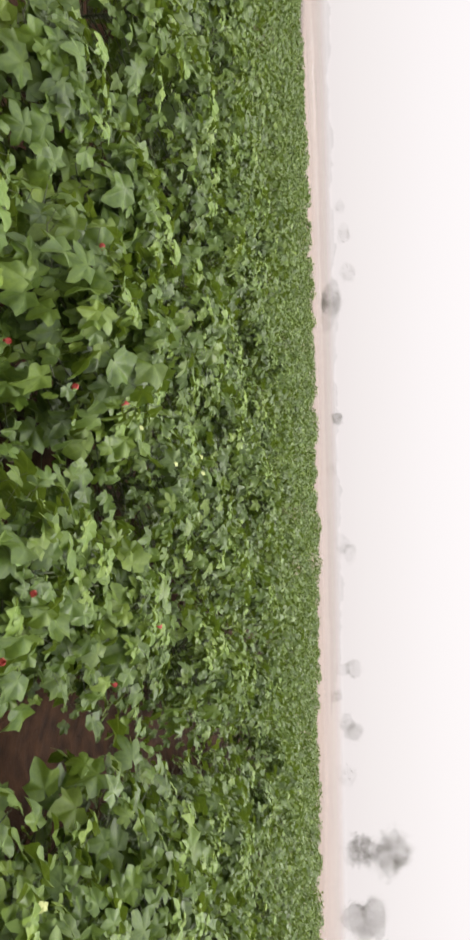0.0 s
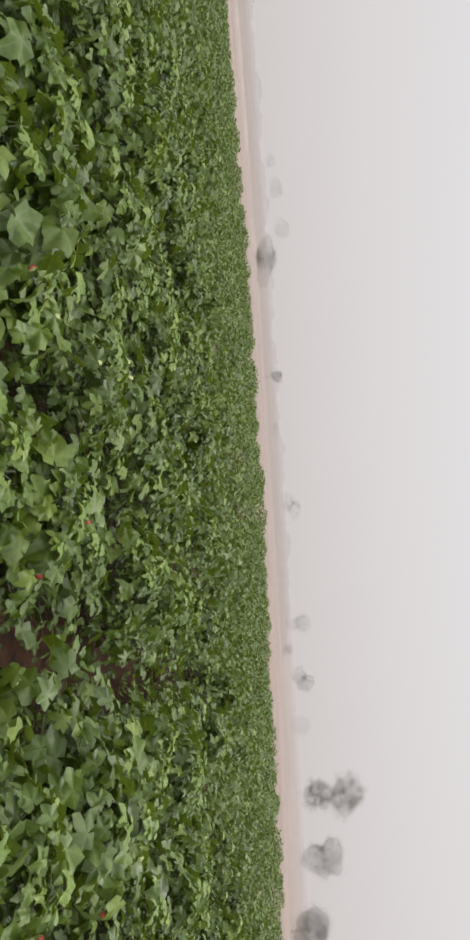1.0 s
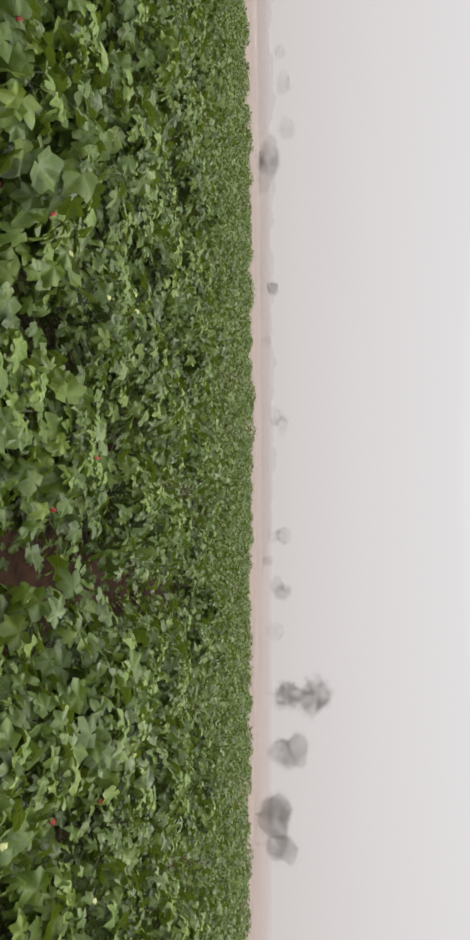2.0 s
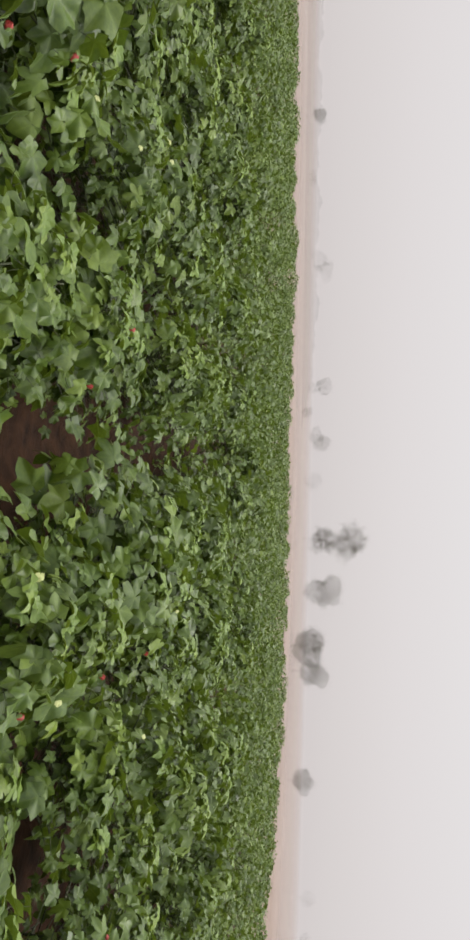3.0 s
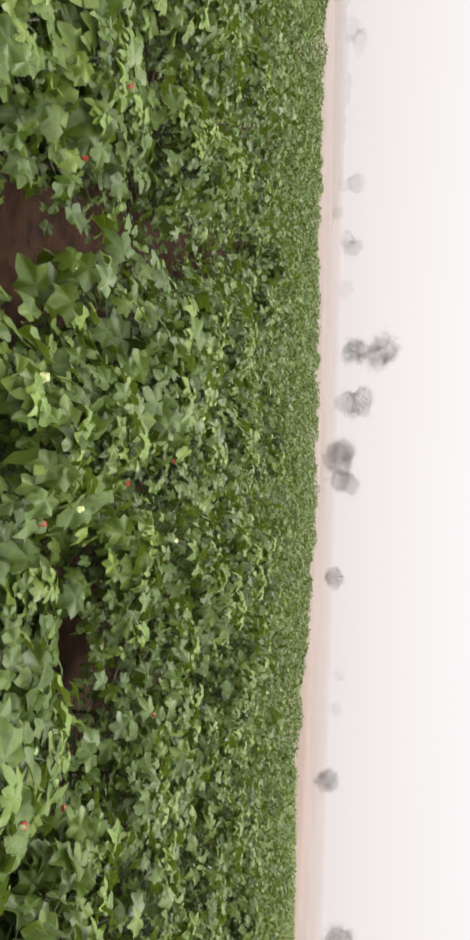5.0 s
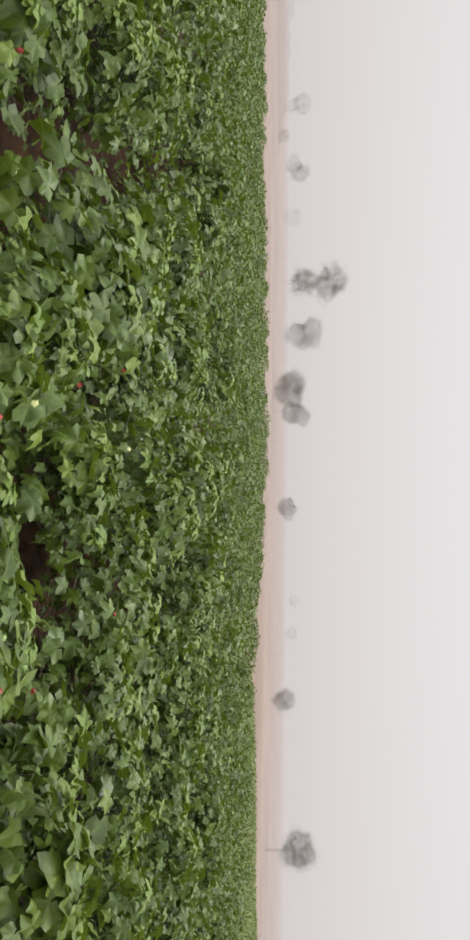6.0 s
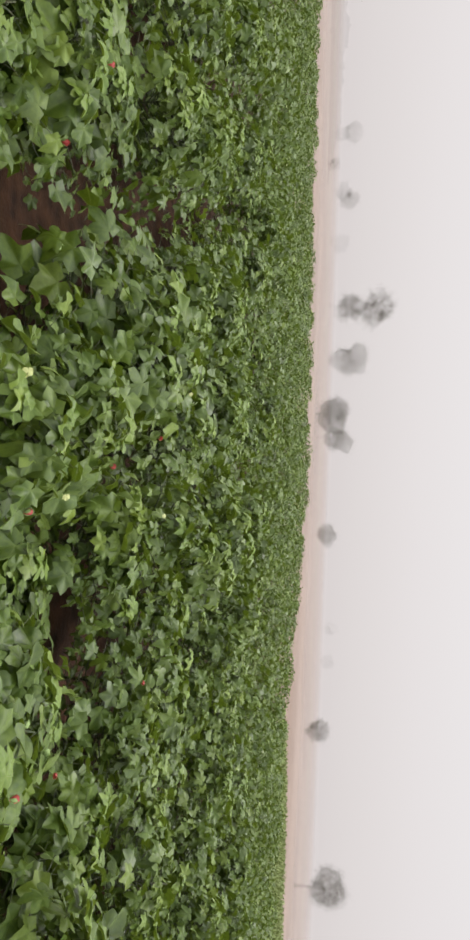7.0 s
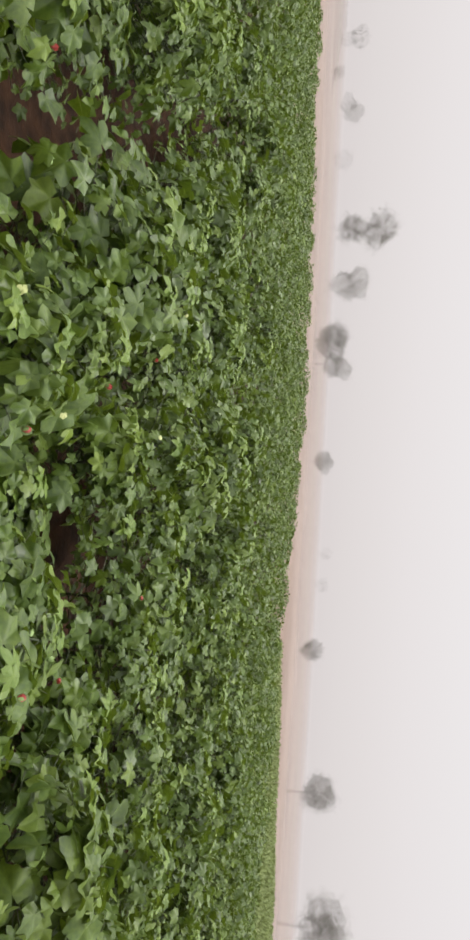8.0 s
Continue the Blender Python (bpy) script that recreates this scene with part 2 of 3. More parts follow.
shape_rng = random.Random(5)
LEAF_FINE = [leaf_shape(shape_rng, True, d) for d in (0.7, 0.4, 0.25, 0.85, 0.05, 0.3, 0.5, 0.0)]
LEAF_LIGHT = [leaf_shape(shape_rng, False, d) for d in (0.8, 0.6, 0.4, 0.9, 0.15, 0.5)]
LEAF_FAR = []
for k in range(6):   # three lobes only
    bow = shape_rng.uniform(0.1, 0.6)
    v = [(0, 0, 0)] + [(r * math.cos(radians(a)), r * math.sin(radians(a)), -bow * r * r + shape_rng.uniform(-0.1, 0.15)) for a, r in ((-150, 0.35), (-62, 0.88), (-31, 0.58), (0, 1.0), (31, 0.58), (62, 0.88), (150, 0.35))]
    LEAF_FAR.append((np.array(v, np.float32), np.array([(0, j, j + 1) for j in range(1, 7)], np.int32)))
LEAF_MIDDLE = [(np.concatenate([v[:1], v[1 + len(v) // 2:]]), np.array([(0, k + 1, k + 2) for k in range(len(v) // 2 - 1)], np.int32)) for v, f in LEAF_FINE]
LEAF_MESHES = [mesh_of("leaf", v, f, COTTON_LEAF, uv=v[:, :2]) for v, f in LEAF_FINE]
YOUNG_MESHES = [mesh_of("young_leaf", v, f, YOUNG_LEAF, uv=v[:, :2]) for v, f in LEAF_FINE[:4]]
YELLOW_MESHES = [mesh_of("yellow_leaf", v, f, YELLOW_LEAF, uv=v[:, :2]) for v, f in LEAF_FINE[7:]]


def plant_plan(rng, leaves, height, reach):
    """One cotton plant: its stem and branches as lines, and a frame (place, tip way, normal, size) for each leaf."""
    lines, frames = [], []
    lean = Vector((rng.uniform(-0.06, 0.06), rng.uniform(-0.06, 0.06), 0))
    top = Vector((0, 0, height)) + lean
    lines.append(([(0, 0, -0.03), lean * 0.4 + Vector((0, 0, height * 0.5)), top], [0.011, 0.008, 0.003]))
    nodes = leaves // 4
    turn = rng.uniform(0, 6.28)
    for i in range(nodes):
        u = (i + 0.5) / nodes
        h = height * (0.12 + 0.88 * u ** 0.66)   # most leaves in the upper half
        s = h / height
        turn += 2.4 + rng.uniform(-0.3, 0.3)
        length = reach * (0.25 + 0.75 * math.sin(math.pi * min(0.98, 0.25 + 0.70 * s)) ** 0.8) * rng.uniform(0.75, 1.15) * (1.0 if s < 0.68 else 1.0 - 1.75 * (s - 0.68))
        start = lean * s + Vector((0, 0, h * 0.93))
        rise = 0.35 + 0.55 * s
        way = Vector((math.cos(turn), math.sin(turn), rise * 0.6)).normalized()
        end = start + way * length
        lines.append(([start, start.lerp(end, 0.5) + Vector((0, 0, 0.01)), end], [0.0045, 0.0035, 0.002]))
        for k in range(4):
            f = (1.0, 0.68, 0.86, 0.4)[k] + rng.uniform(-0.08, 0.06)
            foot = start.lerp(end, f)
            a = turn + (0, 1.0, -1.0, 1.6 * rng.choice((-1, 1)))[k] + rng.uniform(-0.5, 0.5)
            outward = Vector((math.cos(a), math.sin(a), 0))
            stalk = (outward * rng.uniform(0.5, 1.0) + Vector((0, 0, rng.uniform(0.35, 1.0)))).normalized() * rng.uniform(0.045, 0.10)
            place = foot + stalk
            if place.z > height * 1.08:
                place.z = height * 1.08
            normal = (Vector((0, 0, 1.0)) + outward * rng.uniform(0.1, 1.5) + Vector((rng.gauss(0, 0.55), rng.gauss(0, 0.55), rng.gauss(0, 0.25)))).normalized()
            tip = (outward + Vector((rng.gauss(0, 0.35), rng.gauss(0, 0.35), -0.2)))
            tip = (tip - normal * tip.dot(normal)).normalized()
            size = (0.044 + 0.070 * rng.random() ** 1.4) * (0.75 if s > 0.93 else 1.0)
            lines.append(([foot, place], [0.0018, 0.0013]))
            frames.append((place, tip, normal, size))
    return lines, frames


def shoot_plan(rng, frames, count):
    """Rosettes of young leaves at some of the topmost leaf places."""
    out = []
    for place, *_ in rng.sample([fr for fr in frames if fr[0].z > 0.84], count):
        turn = rng.uniform(0, 6.28)
        for k in range(6):
            turn += 1.05 + rng.uniform(-0.2, 0.2)
            outward = Vector((math.cos(turn), math.sin(turn), 0))
            normal = (Vector((0, 0, 1.0)) + outward * rng.uniform(-0.5, 0.5)).normalized()
            tip = (outward - normal * outward.dot(normal)).normalized()
            out.append((place + outward * 0.018 + Vector((0, 0, 0.02 + 0.006 * k)), tip, normal, rng.uniform(0.035, 0.068)))
    return out


def frame_matrix(place, tip, normal, size):
    side = normal.cross(tip)
    m = Matrix((tip, side, normal)).transposed().to_4x4()
    return Matrix.Translation(place) @ m @ Matrix.Diagonal((size, size, size, 1))


def foliage(frames, rng_np, shapes):
    """Vertices and triangles of many leaves at once."""
    vs, fs, us, base = [], [], [], 0
    P, X, Z = (np.array([tuple(f[k]) for f in frames]) for k in range(3))
    S = np.array([f[3] for f in frames])
    Y = np.cross(Z, X)
    pick = rng_np.integers(0, len(shapes), len(frames))
    for k, (v, t) in enumerate(shapes):
        w = np.flatnonzero(pick == k)
        if not len(w):
            continue
        q = (v[None, :, 0:1] * X[w][:, None] + v[None, :, 1:2] * Y[w][:, None] + v[None, :, 2:3] * Z[w][:, None]) * S[w][:, None, None] + P[w][:, None]
        vs.append(q.reshape(-1, 3))
        us.append(np.tile(v[:, :2], (len(w), 1)))
        fs.append((t[None] + (np.arange(len(w)) * len(v))[:, None, None] + base).reshape(-1, 3))
        base += len(w) * len(v)
    return np.concatenate(vs), np.concatenate(fs), np.concatenate(us)


SMALL_LEAF = (np.array([(-1, 0, 0), (-0.2, 0.55, 0.1), (1, 0, -0.1), (-0.1, -0.6, 0.1)], np.float32), np.array([(0, 2, 1), (0, 3, 2)], np.int32))


def scatter(P, X, Z, S, shape):
    """One leaf shape at many places, from arrays of place, tip way, normal and size."""
    v, t = shape
    Y = np.cross(Z, X)
    q = (v[None, :, 0:1] * X[:, None] + v[None, :, 1:2] * Y[:, None] + v[None, :, 2:3] * Z[:, None]) * S[:, None, None] + P[:, None]
    return q.reshape(-1, 3), (t[None] + (np.arange(len(P)) * len(v))[:, None, None]).reshape(-1, 3)


# ---- the lie of the field ----
ROW = 0.95
ROW_WAY = radians(-7.7)
along, across = Vector((math.sin(ROW_WAY), math.cos(ROW_WAY))), Vector((math.cos(ROW_WAY), -math.sin(ROW_WAY)))
SHIFT = 0.0   # the eye is over a furrow


def far_edge(x):
    """How far the cotton reaches, by the place across."""
    if x < -10:
        return 21.4 + (x + 10) * 0.2
    return 21.4


def in_field(x, y, ragged):
    """Whether cotton grows there: the field's corner is cut back."""
    turned = math.degrees(math.atan2(x, y))
    reach = np.interp(turned, (15, 20, 24, 33, 38, 60), (23, 20.4, 19.0, 16.8, 16.5, 16.0))
    return y < far_edge(x) + ragged and math.hypot(x, y) < reach + ragged


STUNTED = [(1.0, 2.2, 0.28), (2.0, 4.3, 0.30)]   # a hollow where plants stay low
BARE = [(0.76, 1.6, 0.30), (1.28, 2.95, 0.24), (1.62, 3.7, 0.20), (-3.3, 2.55, 0.32), (-0.75, 6.6, 0.34)]  # where plants have failed

field_rng = random.Random(116)
plants = []   # x, y, height, reach
for r in range(-45, 22):
    off = (r + 0.5) * ROW + SHIFT
    s = -2.0
    while s < 34:
        s += field_rng.uniform(0.40, 0.58)
        lift, reach, ragged = field_rng.uniform(-0.14, 0.10), field_rng.uniform(0.35, 0.48), field_rng.uniform(-0.25, 0.25)
        p = across * (off + field_rng.uniform(-0.14, 0.14) * (1.0 if s < 8 else 3.3)) + along * s
        if r in (-1, 0) and s < 6.4:   # one furrow lies open: its plants stand back from it
            p += across * (0.035 if r == 0 else -0.01)
        if p.y < 0.25 or p.length < (1.45 if p.x < 0.5 else 1.65) or not in_field(p.x, p.y, ragged):
            continue
        angle = math.degrees(math.atan2(p.x, p.y))
        if not -72 < angle < 64:
            continue
        if any((p - Vector(b[:2])).length < b[2] for b in BARE):
            continue
        tall = 0.86 + (0.2 if p.length < 9 else 0.1) * noise.noise(Vector((p.x * 0.5, p.y * 0.5, 3.0))) + lift
        if not in_field(p.x, p.y + 1.2, 0):
            tall += 0.25 * lift   # ragged at the edge
        if p.length > 11:
            tall -= 0.75 * lift   # an even top, farther out
        elif p.length < 2.8:
            tall += 0.07 if p.x < 0.5 else -0.1   # lower plants to one side
        if any((p - Vector(b[:2])).length < b[2] for b in STUNTED):
            tall, reach = 0.50, 0.42
        if (p - Vector((0.05, 1.80))).length < 0.22:
            tall = 1.0   # one tall plant beside the furrow
        plants.append((p.x, p.y, tall, reach, p.length))
NEAR, MID = 3.2, 8.5

# ---- the ground: one sheet with low ridges under the rows ----
gx = np.concatenate([np.linspace(-600, -60, 10), np.linspace(-50, -7, 30), np.arange(-6, 6.05, 0.09), np.linspace(7, 50, 30), np.linspace(60, 600, 10)])
gy = np.concatenate([np.linspace(-600, -40, 8), np.linspace(-30, -1, 12), np.arange(0, 8.05, 0.09), np.linspace(9, 60, 40), np.linspace(70, 900, 12)])
GX, GY = np.meshgrid(gx, gy)
ofs = GX * across.x + GY * across.y - SHIFT
inside = np.clip((20 - GY) / 2, 0, 1) * np.clip((GY + 1) / 1.0, 0, 1)
near_w = np.clip((9 - np.hypot(GX, GY - 3)) / 2, 0, 1)
GZ = -0.05 * np.cos(2 * np.pi * ofs / ROW) * inside
rough = np.array([noise.fractal(Vector((x * 5, y * 5, 0.0)), 0.9, 2.1, 4) if w > 0 else 0.0 for x, y, w in zip(GX.ravel(), GY.ravel(), near_w.ravel())])
GZ = GZ + (rough.reshape(GX.shape) * 0.02) * near_w
nx, ny = len(gx), len(gy)
idx = np.arange(nx * ny).reshape(ny, nx)
a, b, c, d = idx[:-1, :-1].ravel(), idx[:-1, 1:].ravel(), idx[1:, 1:].ravel(), idx[1:, :-1].ravel()
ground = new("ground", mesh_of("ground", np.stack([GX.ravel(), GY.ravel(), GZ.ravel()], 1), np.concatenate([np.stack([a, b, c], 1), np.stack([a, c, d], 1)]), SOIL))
tagged(ground, "reddish-brown bare field soil fading into the fog", "soil", kind="structure")

# ---- far field of cotton: past counting, one object ----
plan_rng = random.Random(21)
npr = np.random.default_rng(4)
FAR_PLANS = [plant_plan(plan_rng, 200, 1.0, 0.48)[1] for _ in range(14)]
FAR_SHAPED = [foliage([(p, tip, up, size * 0.70) for p, tip, up, size in fr], npr, LEAF_LIGHT) for fr in FAR_PLANS]
LAST_SHAPED = [foliage([(p, tip, up, size * 0.70) for p, tip, up, size in fr], npr, LEAF_FAR) for fr in FAR_PLANS]
far_v, far_f, far_u, base = [], [], [], 0
for x, y, tall, reach, dist in plants:
    if dist < MID:
        continue
    v, f, u = plan_rng.choice(FAR_SHAPED if dist < 11 else LAST_SHAPED)
    w = plan_rng.uniform(0, 6.28)
    c, s = math.cos(w), math.sin(w)
    k = reach / 0.42
    q = np.stack([(v[:, 0] * c - v[:, 1] * s) * k + x, (v[:, 0] * s + v[:, 1] * c) * k + y, v[:, 2] * tall], 1)
    far_v.append(q)
    far_f.append(f + base)
    far_u.append(u)
    base += len(v)
field = new("cotton_field", mesh_of("cotton_field", np.concatenate(far_v), np.concatenate(far_f), COTTON_LEAF, uv=np.concatenate(far_u)))
tagged(field, "dense green cotton crop stretching into the fog", "cotton crop", kind="stuff")

# ---- blooms, bolls and bracts ----


def bloom_mesh():
    """A closed, faded cotton flower: five petals rolled round each other."""
    verts, tris = [], []
    for k in range(5):
        a0 = 2 * math.pi * k / 5
        base = len(verts)
        for j, (r, z) in enumerate([(0.004, 0.0), (0.012, 0.012), (0.015, 0.026), (0.008, 0.040)]):
            for w in (-0.75, 0.0, 0.75):
                a = a0 + w + 0.25 * j
                rr = r * (1.0 + 0.22 * (w > 0))
                verts.append((rr * math.cos(a), rr * math.sin(a), z + 0.003 * math.cos(3 * a)))
        for j in range(3):
            for i in range(2):
                q = base + j * 3 + i
                tris += [(q, q + 1, q + 4), (q, q + 4, q + 3)]
    return mesh_of("bloom", verts, tris, BLOOM)


def bract_mesh():
    """Three toothed green bracts round the foot of a bloom."""
    verts, tris = [], []
    for k in range(3):
        a = 2 * math.pi * k / 3
        base = len(verts)
        for w, r, z in ((0, 0.002, -0.004), (-0.7, 0.014, 0.010), (0, 0.017, 0.008), (0.7, 0.014, 0.010), (-0.5, 0.018, 0.026), (0, 0.020, 0.032), (0.5, 0.018, 0.026)):
            verts.append((r * math.cos(a + w), r * math.sin(a + w), z))
        tris += [(base, base + 2, base + 1), (base, base + 3, base + 2), (base + 1, base + 2, base + 4), (base + 2, base + 5, base + 4), (base + 2, base + 3, base + 6), (base + 2, base + 6, base + 5)]
    return mesh_of("bract", verts, tris, BRACT)


BLOOM_MESH, BRACT_MESH = bloom_mesh(), bract_mesh()


def boll_mesh():
    """An unripe boll: a small pointed egg with shallow seams."""
    verts, tris, n = [], [], 8
    for r, z in ((0.006, 0.0), (0.0135, 0.008), (0.0145, 0.018), (0.009, 0.028)):
        verts += [(r * (1 - 0.06 * (k % 2)) * math.cos(k * 2 * math.pi / n), r * (1 - 0.06 * (k % 2)) * math.sin(k * 2 * math.pi / n), z) for k in range(n)]
    verts.append((0, 0, 0.036))
    for j in range(3):
        for k in range(n):
            a, b = j * n + k, j * n + (k + 1) % n
            tris += [(a, b, b + n), (a, b + n, a + n)]
    tris += [(3 * n + k, 3 * n + (k + 1) % n, 4 * n) for k in range(n)]
    return mesh_of("boll", verts, tris, BRACT)


BOLL_MESH = boll_mesh()


# ---- nearer cotton plants, each a thing ----


def plant_root(name="cotton_plant"):
    return tagged(new(name), "leafy green cotton plant growing in a close row", "cotton plant", "cotton plants in the field")


LEAF_PLACES = {}   # by the plant's name
MID_PLANTS = []
for i in range(9):
    lines, frames = plant_plan(plan_rng, 288, 1.0, 0.47)
    root = plant_root()
    v, f = joined([tube(p, r, 3) for p, r in lines if len(p) > 2])
    part("stem", mesh_of("stem", v, f, STEM), root, "branching green-brown stem")
    v, f, u = foliage([(p, tip, up, size * 0.76) for p, tip, up, size in frames], npr, LEAF_MIDDLE)
    tagged(part("foliage", mesh_of("foliage", v, f, COTTON_LEAF, uv=u), root, "lobed green leaves"), kind="stuff")
    v, f, u = foliage(shoot_plan(plan_rng, frames, 4), npr, LEAF_MIDDLE[:4])
    tagged(part("young_foliage", mesh_of("young_foliage", v, f, YOUNG_LEAF, uv=u), root, "bright yellow-green young leaves"), kind="stuff")
    LEAF_PLACES[root.name] = [fr[0] for fr in frames if fr[0].z > 0.55]
    MID_PLANTS.append(root)
NEAR_PLANTS = []
for i in range(8):
    lines, frames = plant_plan(plan_rng, 272, 1.0, 0.46)
    root = plant_root()
    v, f = joined([tube(p, r, 5 if len(p) > 2 else 3) for p, r in lines])
    part("stem", mesh_of("stem", v, f, STEM), root, "branching green-brown stem")
    for place, tip, normal, size in frames:
        part("leaf", plan_rng.choice(LEAF_MESHES), root, "", frame_matrix(place, tip, normal, size * 1.05))
    for place, tip, normal, size in shoot_plan(plan_rng, frames, 4):
        part("leaf", plan_rng.choice(YOUNG_MESHES), root, "bright yellow-green young leaf", frame_matrix(place, tip, normal, size))
    for place, tip, normal, size in plan_rng.sample([fr for fr in frames if fr[0].z > 0.6], 4):
        boll = part("boll", BOLL_MESH, root, "unripe green cotton boll", Matrix.Translation(place + normal * -0.03) @ pose(0, 0, 0, plan_rng.uniform(-60, 60), plan_rng.uniform(-60, 60), 0))
        part("bract", BRACT_MESH, boll, "pale green bract", Matrix.Diagonal((1.2, 1.2, 1.0, 1)))
    LEAF_PLACES[root.name] = [fr[0] for fr in frames if fr[0].z > 0.55]
    NEAR_PLANTS.append(root)


def stand_at(protos, used, x, y, tall, reach):
    k = plan_rng.randrange(len(protos))
    m = pose(x, y, 0, 0, 0, plan_rng.uniform(0, 360))
    sc = (reach / 0.42, reach / 0.42, tall)
    if k not in used:
        used.add(k)
        ob = protos[k]
    else:
        ob = copy_thing(protos[k], m)
        LEAF_PLACES[ob.name] = LEAF_PLACES[protos[k].name]
    ob.matrix_basis = m @ Matrix.Diagonal((*sc, 1))
    return ob


used_near, used_mid, standing = set(), set(), []
for x, y, tall, reach, dist in plants:
    if dist < NEAR:
        standing.append((x, y, tall, stand_at(NEAR_PLANTS, used_near, x, y, tall, reach)))
    elif dist < MID:
        standing.append((x, y, tall, stand_at(MID_PLANTS, used_mid, x, y, tall, reach)))

for protos, used in ((NEAR_PLANTS, used_near), (MID_PLANTS, used_mid)):
    for k, spare in enumerate(protos):
        if k not in used:
            for o in (*spare.children_recursive, spare):
                bpy.data.objects.remove(o)

# ---- blooms and yellowed leaves on single plants ----


SPOTS, OWNERS = [], []
for x, y, tall, root in standing:
    for place in LEAF_PLACES[root.name]:
        SPOTS.append(tuple(root.matrix_basis @ place))
        OWNERS.append(root)
SPOTS = np.array(SPOTS)


def on_plant(me, name, label, x, y, z, rx, ry, scale):
    """Sets a part on the leaf node nearest to a place in the field."""
    k = int(np.argmin(((SPOTS - np.array((x, y, z))) ** 2).sum(1)))
    towards = (Vector((0, 0, EYE)) - Vector(SPOTS[k])).normalized()
    p = Vector(SPOTS[k]) + towards * 0.05 + Vector((0, 0, 0.015))
    root = OWNERS[k]
    m = root.matrix_basis.inverted() @ pose(p.x, p.y, p.z, rx, ry, 0) @ Matrix.Diagonal((scale, scale, scale, 1))
    return part(name, me, root, label, m)


BLOOMS = [   # metres across, along and up
    (-0.40, 2.27, 0.80), (0.54, 2.34, 0.90), (0.56, 1.88, 0.82), (-1.20, 1.48, 0.86), (-0.53, 1.42, 0.86), (-1.74, 1.30, 0.86),
    (-1.20, 1.20, 0.86), (-1.29, 1.72, 0.86), (-0.61, 1.45, 0.86), (1.55, 3.03, 0.86), (1.60, 2.25, 0.86), (1.26, 1.53, 0.86), (-0.83, 2.49, 0.86),
    (0.50, 3.12, 0.86),
]
for x, y, z in BLOOMS:
    fl = on_plant(BLOOM_MESH, "bloom", "faded red cotton flower", x, y, z, plan_rng.uniform(-40, 60), plan_rng.uniform(-40, 40), 0.62)
    part("bract", BRACT_MESH, fl, "pale green bract")
on_plant(YELLOW_MESHES[0], "leaf", "pale yellow withered leaf", 0.03, 1.68, 1.05, 40, 10, 0.024)
PALE = [(-2.04, 2.98), (-1.67, 2.67), (-1.92, 3.07), (-1.81, 3.05), (-1.54, 2.33), (0.67, 2.07), (0.46, 3.57), (0.79, 3.08)]
for x, y in PALE:
    on_plant(YELLOW_MESHES[0], "leaf", "small pale yellow-green leaf", x, y, 0.92, plan_rng.uniform(20, 60), plan_rng.uniform(-30, 30), plan_rng.uniform(0.014, 0.022))

# ---- a strip of young green crop past the cotton's corner ----
strip_rng = np.random.default_rng(8)
n = 40000
sx, sy = strip_rng.uniform(7.5, 48, n), strip_rng.uniform(9.5, 24.0, n)
keep = ((sx > 9.3) | (sy > 12.9)) & (np.degrees(np.arctan2(sx, sy)) > 34) & (np.degrees(np.arctan2(sx, sy)) < 66) & (sy < 23.3 + 0.3 * np.sin(sx * 0.7))
sx, sy = sx[keep], sy[keep]
n = len(sx)
ang, hgt, wid, ln = strip_rng.uniform(0, 6.28, n), strip_rng.uniform(0.24, 0.33, n), strip_rng.uniform(0.02, 0.04, n), strip_rng.uniform(0.05, 0.2, n)
ca, sa = np.cos(ang), np.sin(ang)
v0 = np.stack([sx - sa * wid, sy + ca * wid, np.zeros(n)], 1)
v1 = np.stack([sx + sa * wid, sy - ca * wid, np.zeros(n)], 1)
v2 = np.stack([sx - sa * wid + ca * ln * 0.4, sy + ca * wid + sa * ln * 0.4, hgt * 0.7], 1)
v3 = np.stack([sx + sa * wid + ca * ln * 0.4, sy - ca * wid + sa * ln * 0.4, hgt * 0.7], 1)
v4 = np.stack([sx + ca * ln, sy + sa * ln, hgt], 1)
sv = np.stack([v0, v1, v2, v3, v4], 1).reshape(-1, 3)
st = (np.array([(0, 1, 3), (0, 3, 2), (2, 3, 4)])[None] + (np.arange(n) * 5)[:, None, None]).reshape(-1, 3)
tagged(new("young_crop", mesh_of("young_crop", sv, st, YOUNG_CROP)), "low yellow-green young crop beside the cotton", "young crop", kind="stuff")

# ---- trees in the fog ----


def place_at(pan, dist):
    return Vector((dist * math.sin(radians(pan)), dist * math.cos(radians(pan)), 0))


GLOBE = bmesh.new()
bmesh.ops.create_icosphere(GLOBE, subdivisions=4, radius=1.0)
GLOBE_WAYS = np.array([v.co for v in GLOBE.verts])
GLOBE_FACES = np.array([[v.index for v in f.verts] for f in GLOBE.faces])
GLOBE.free()


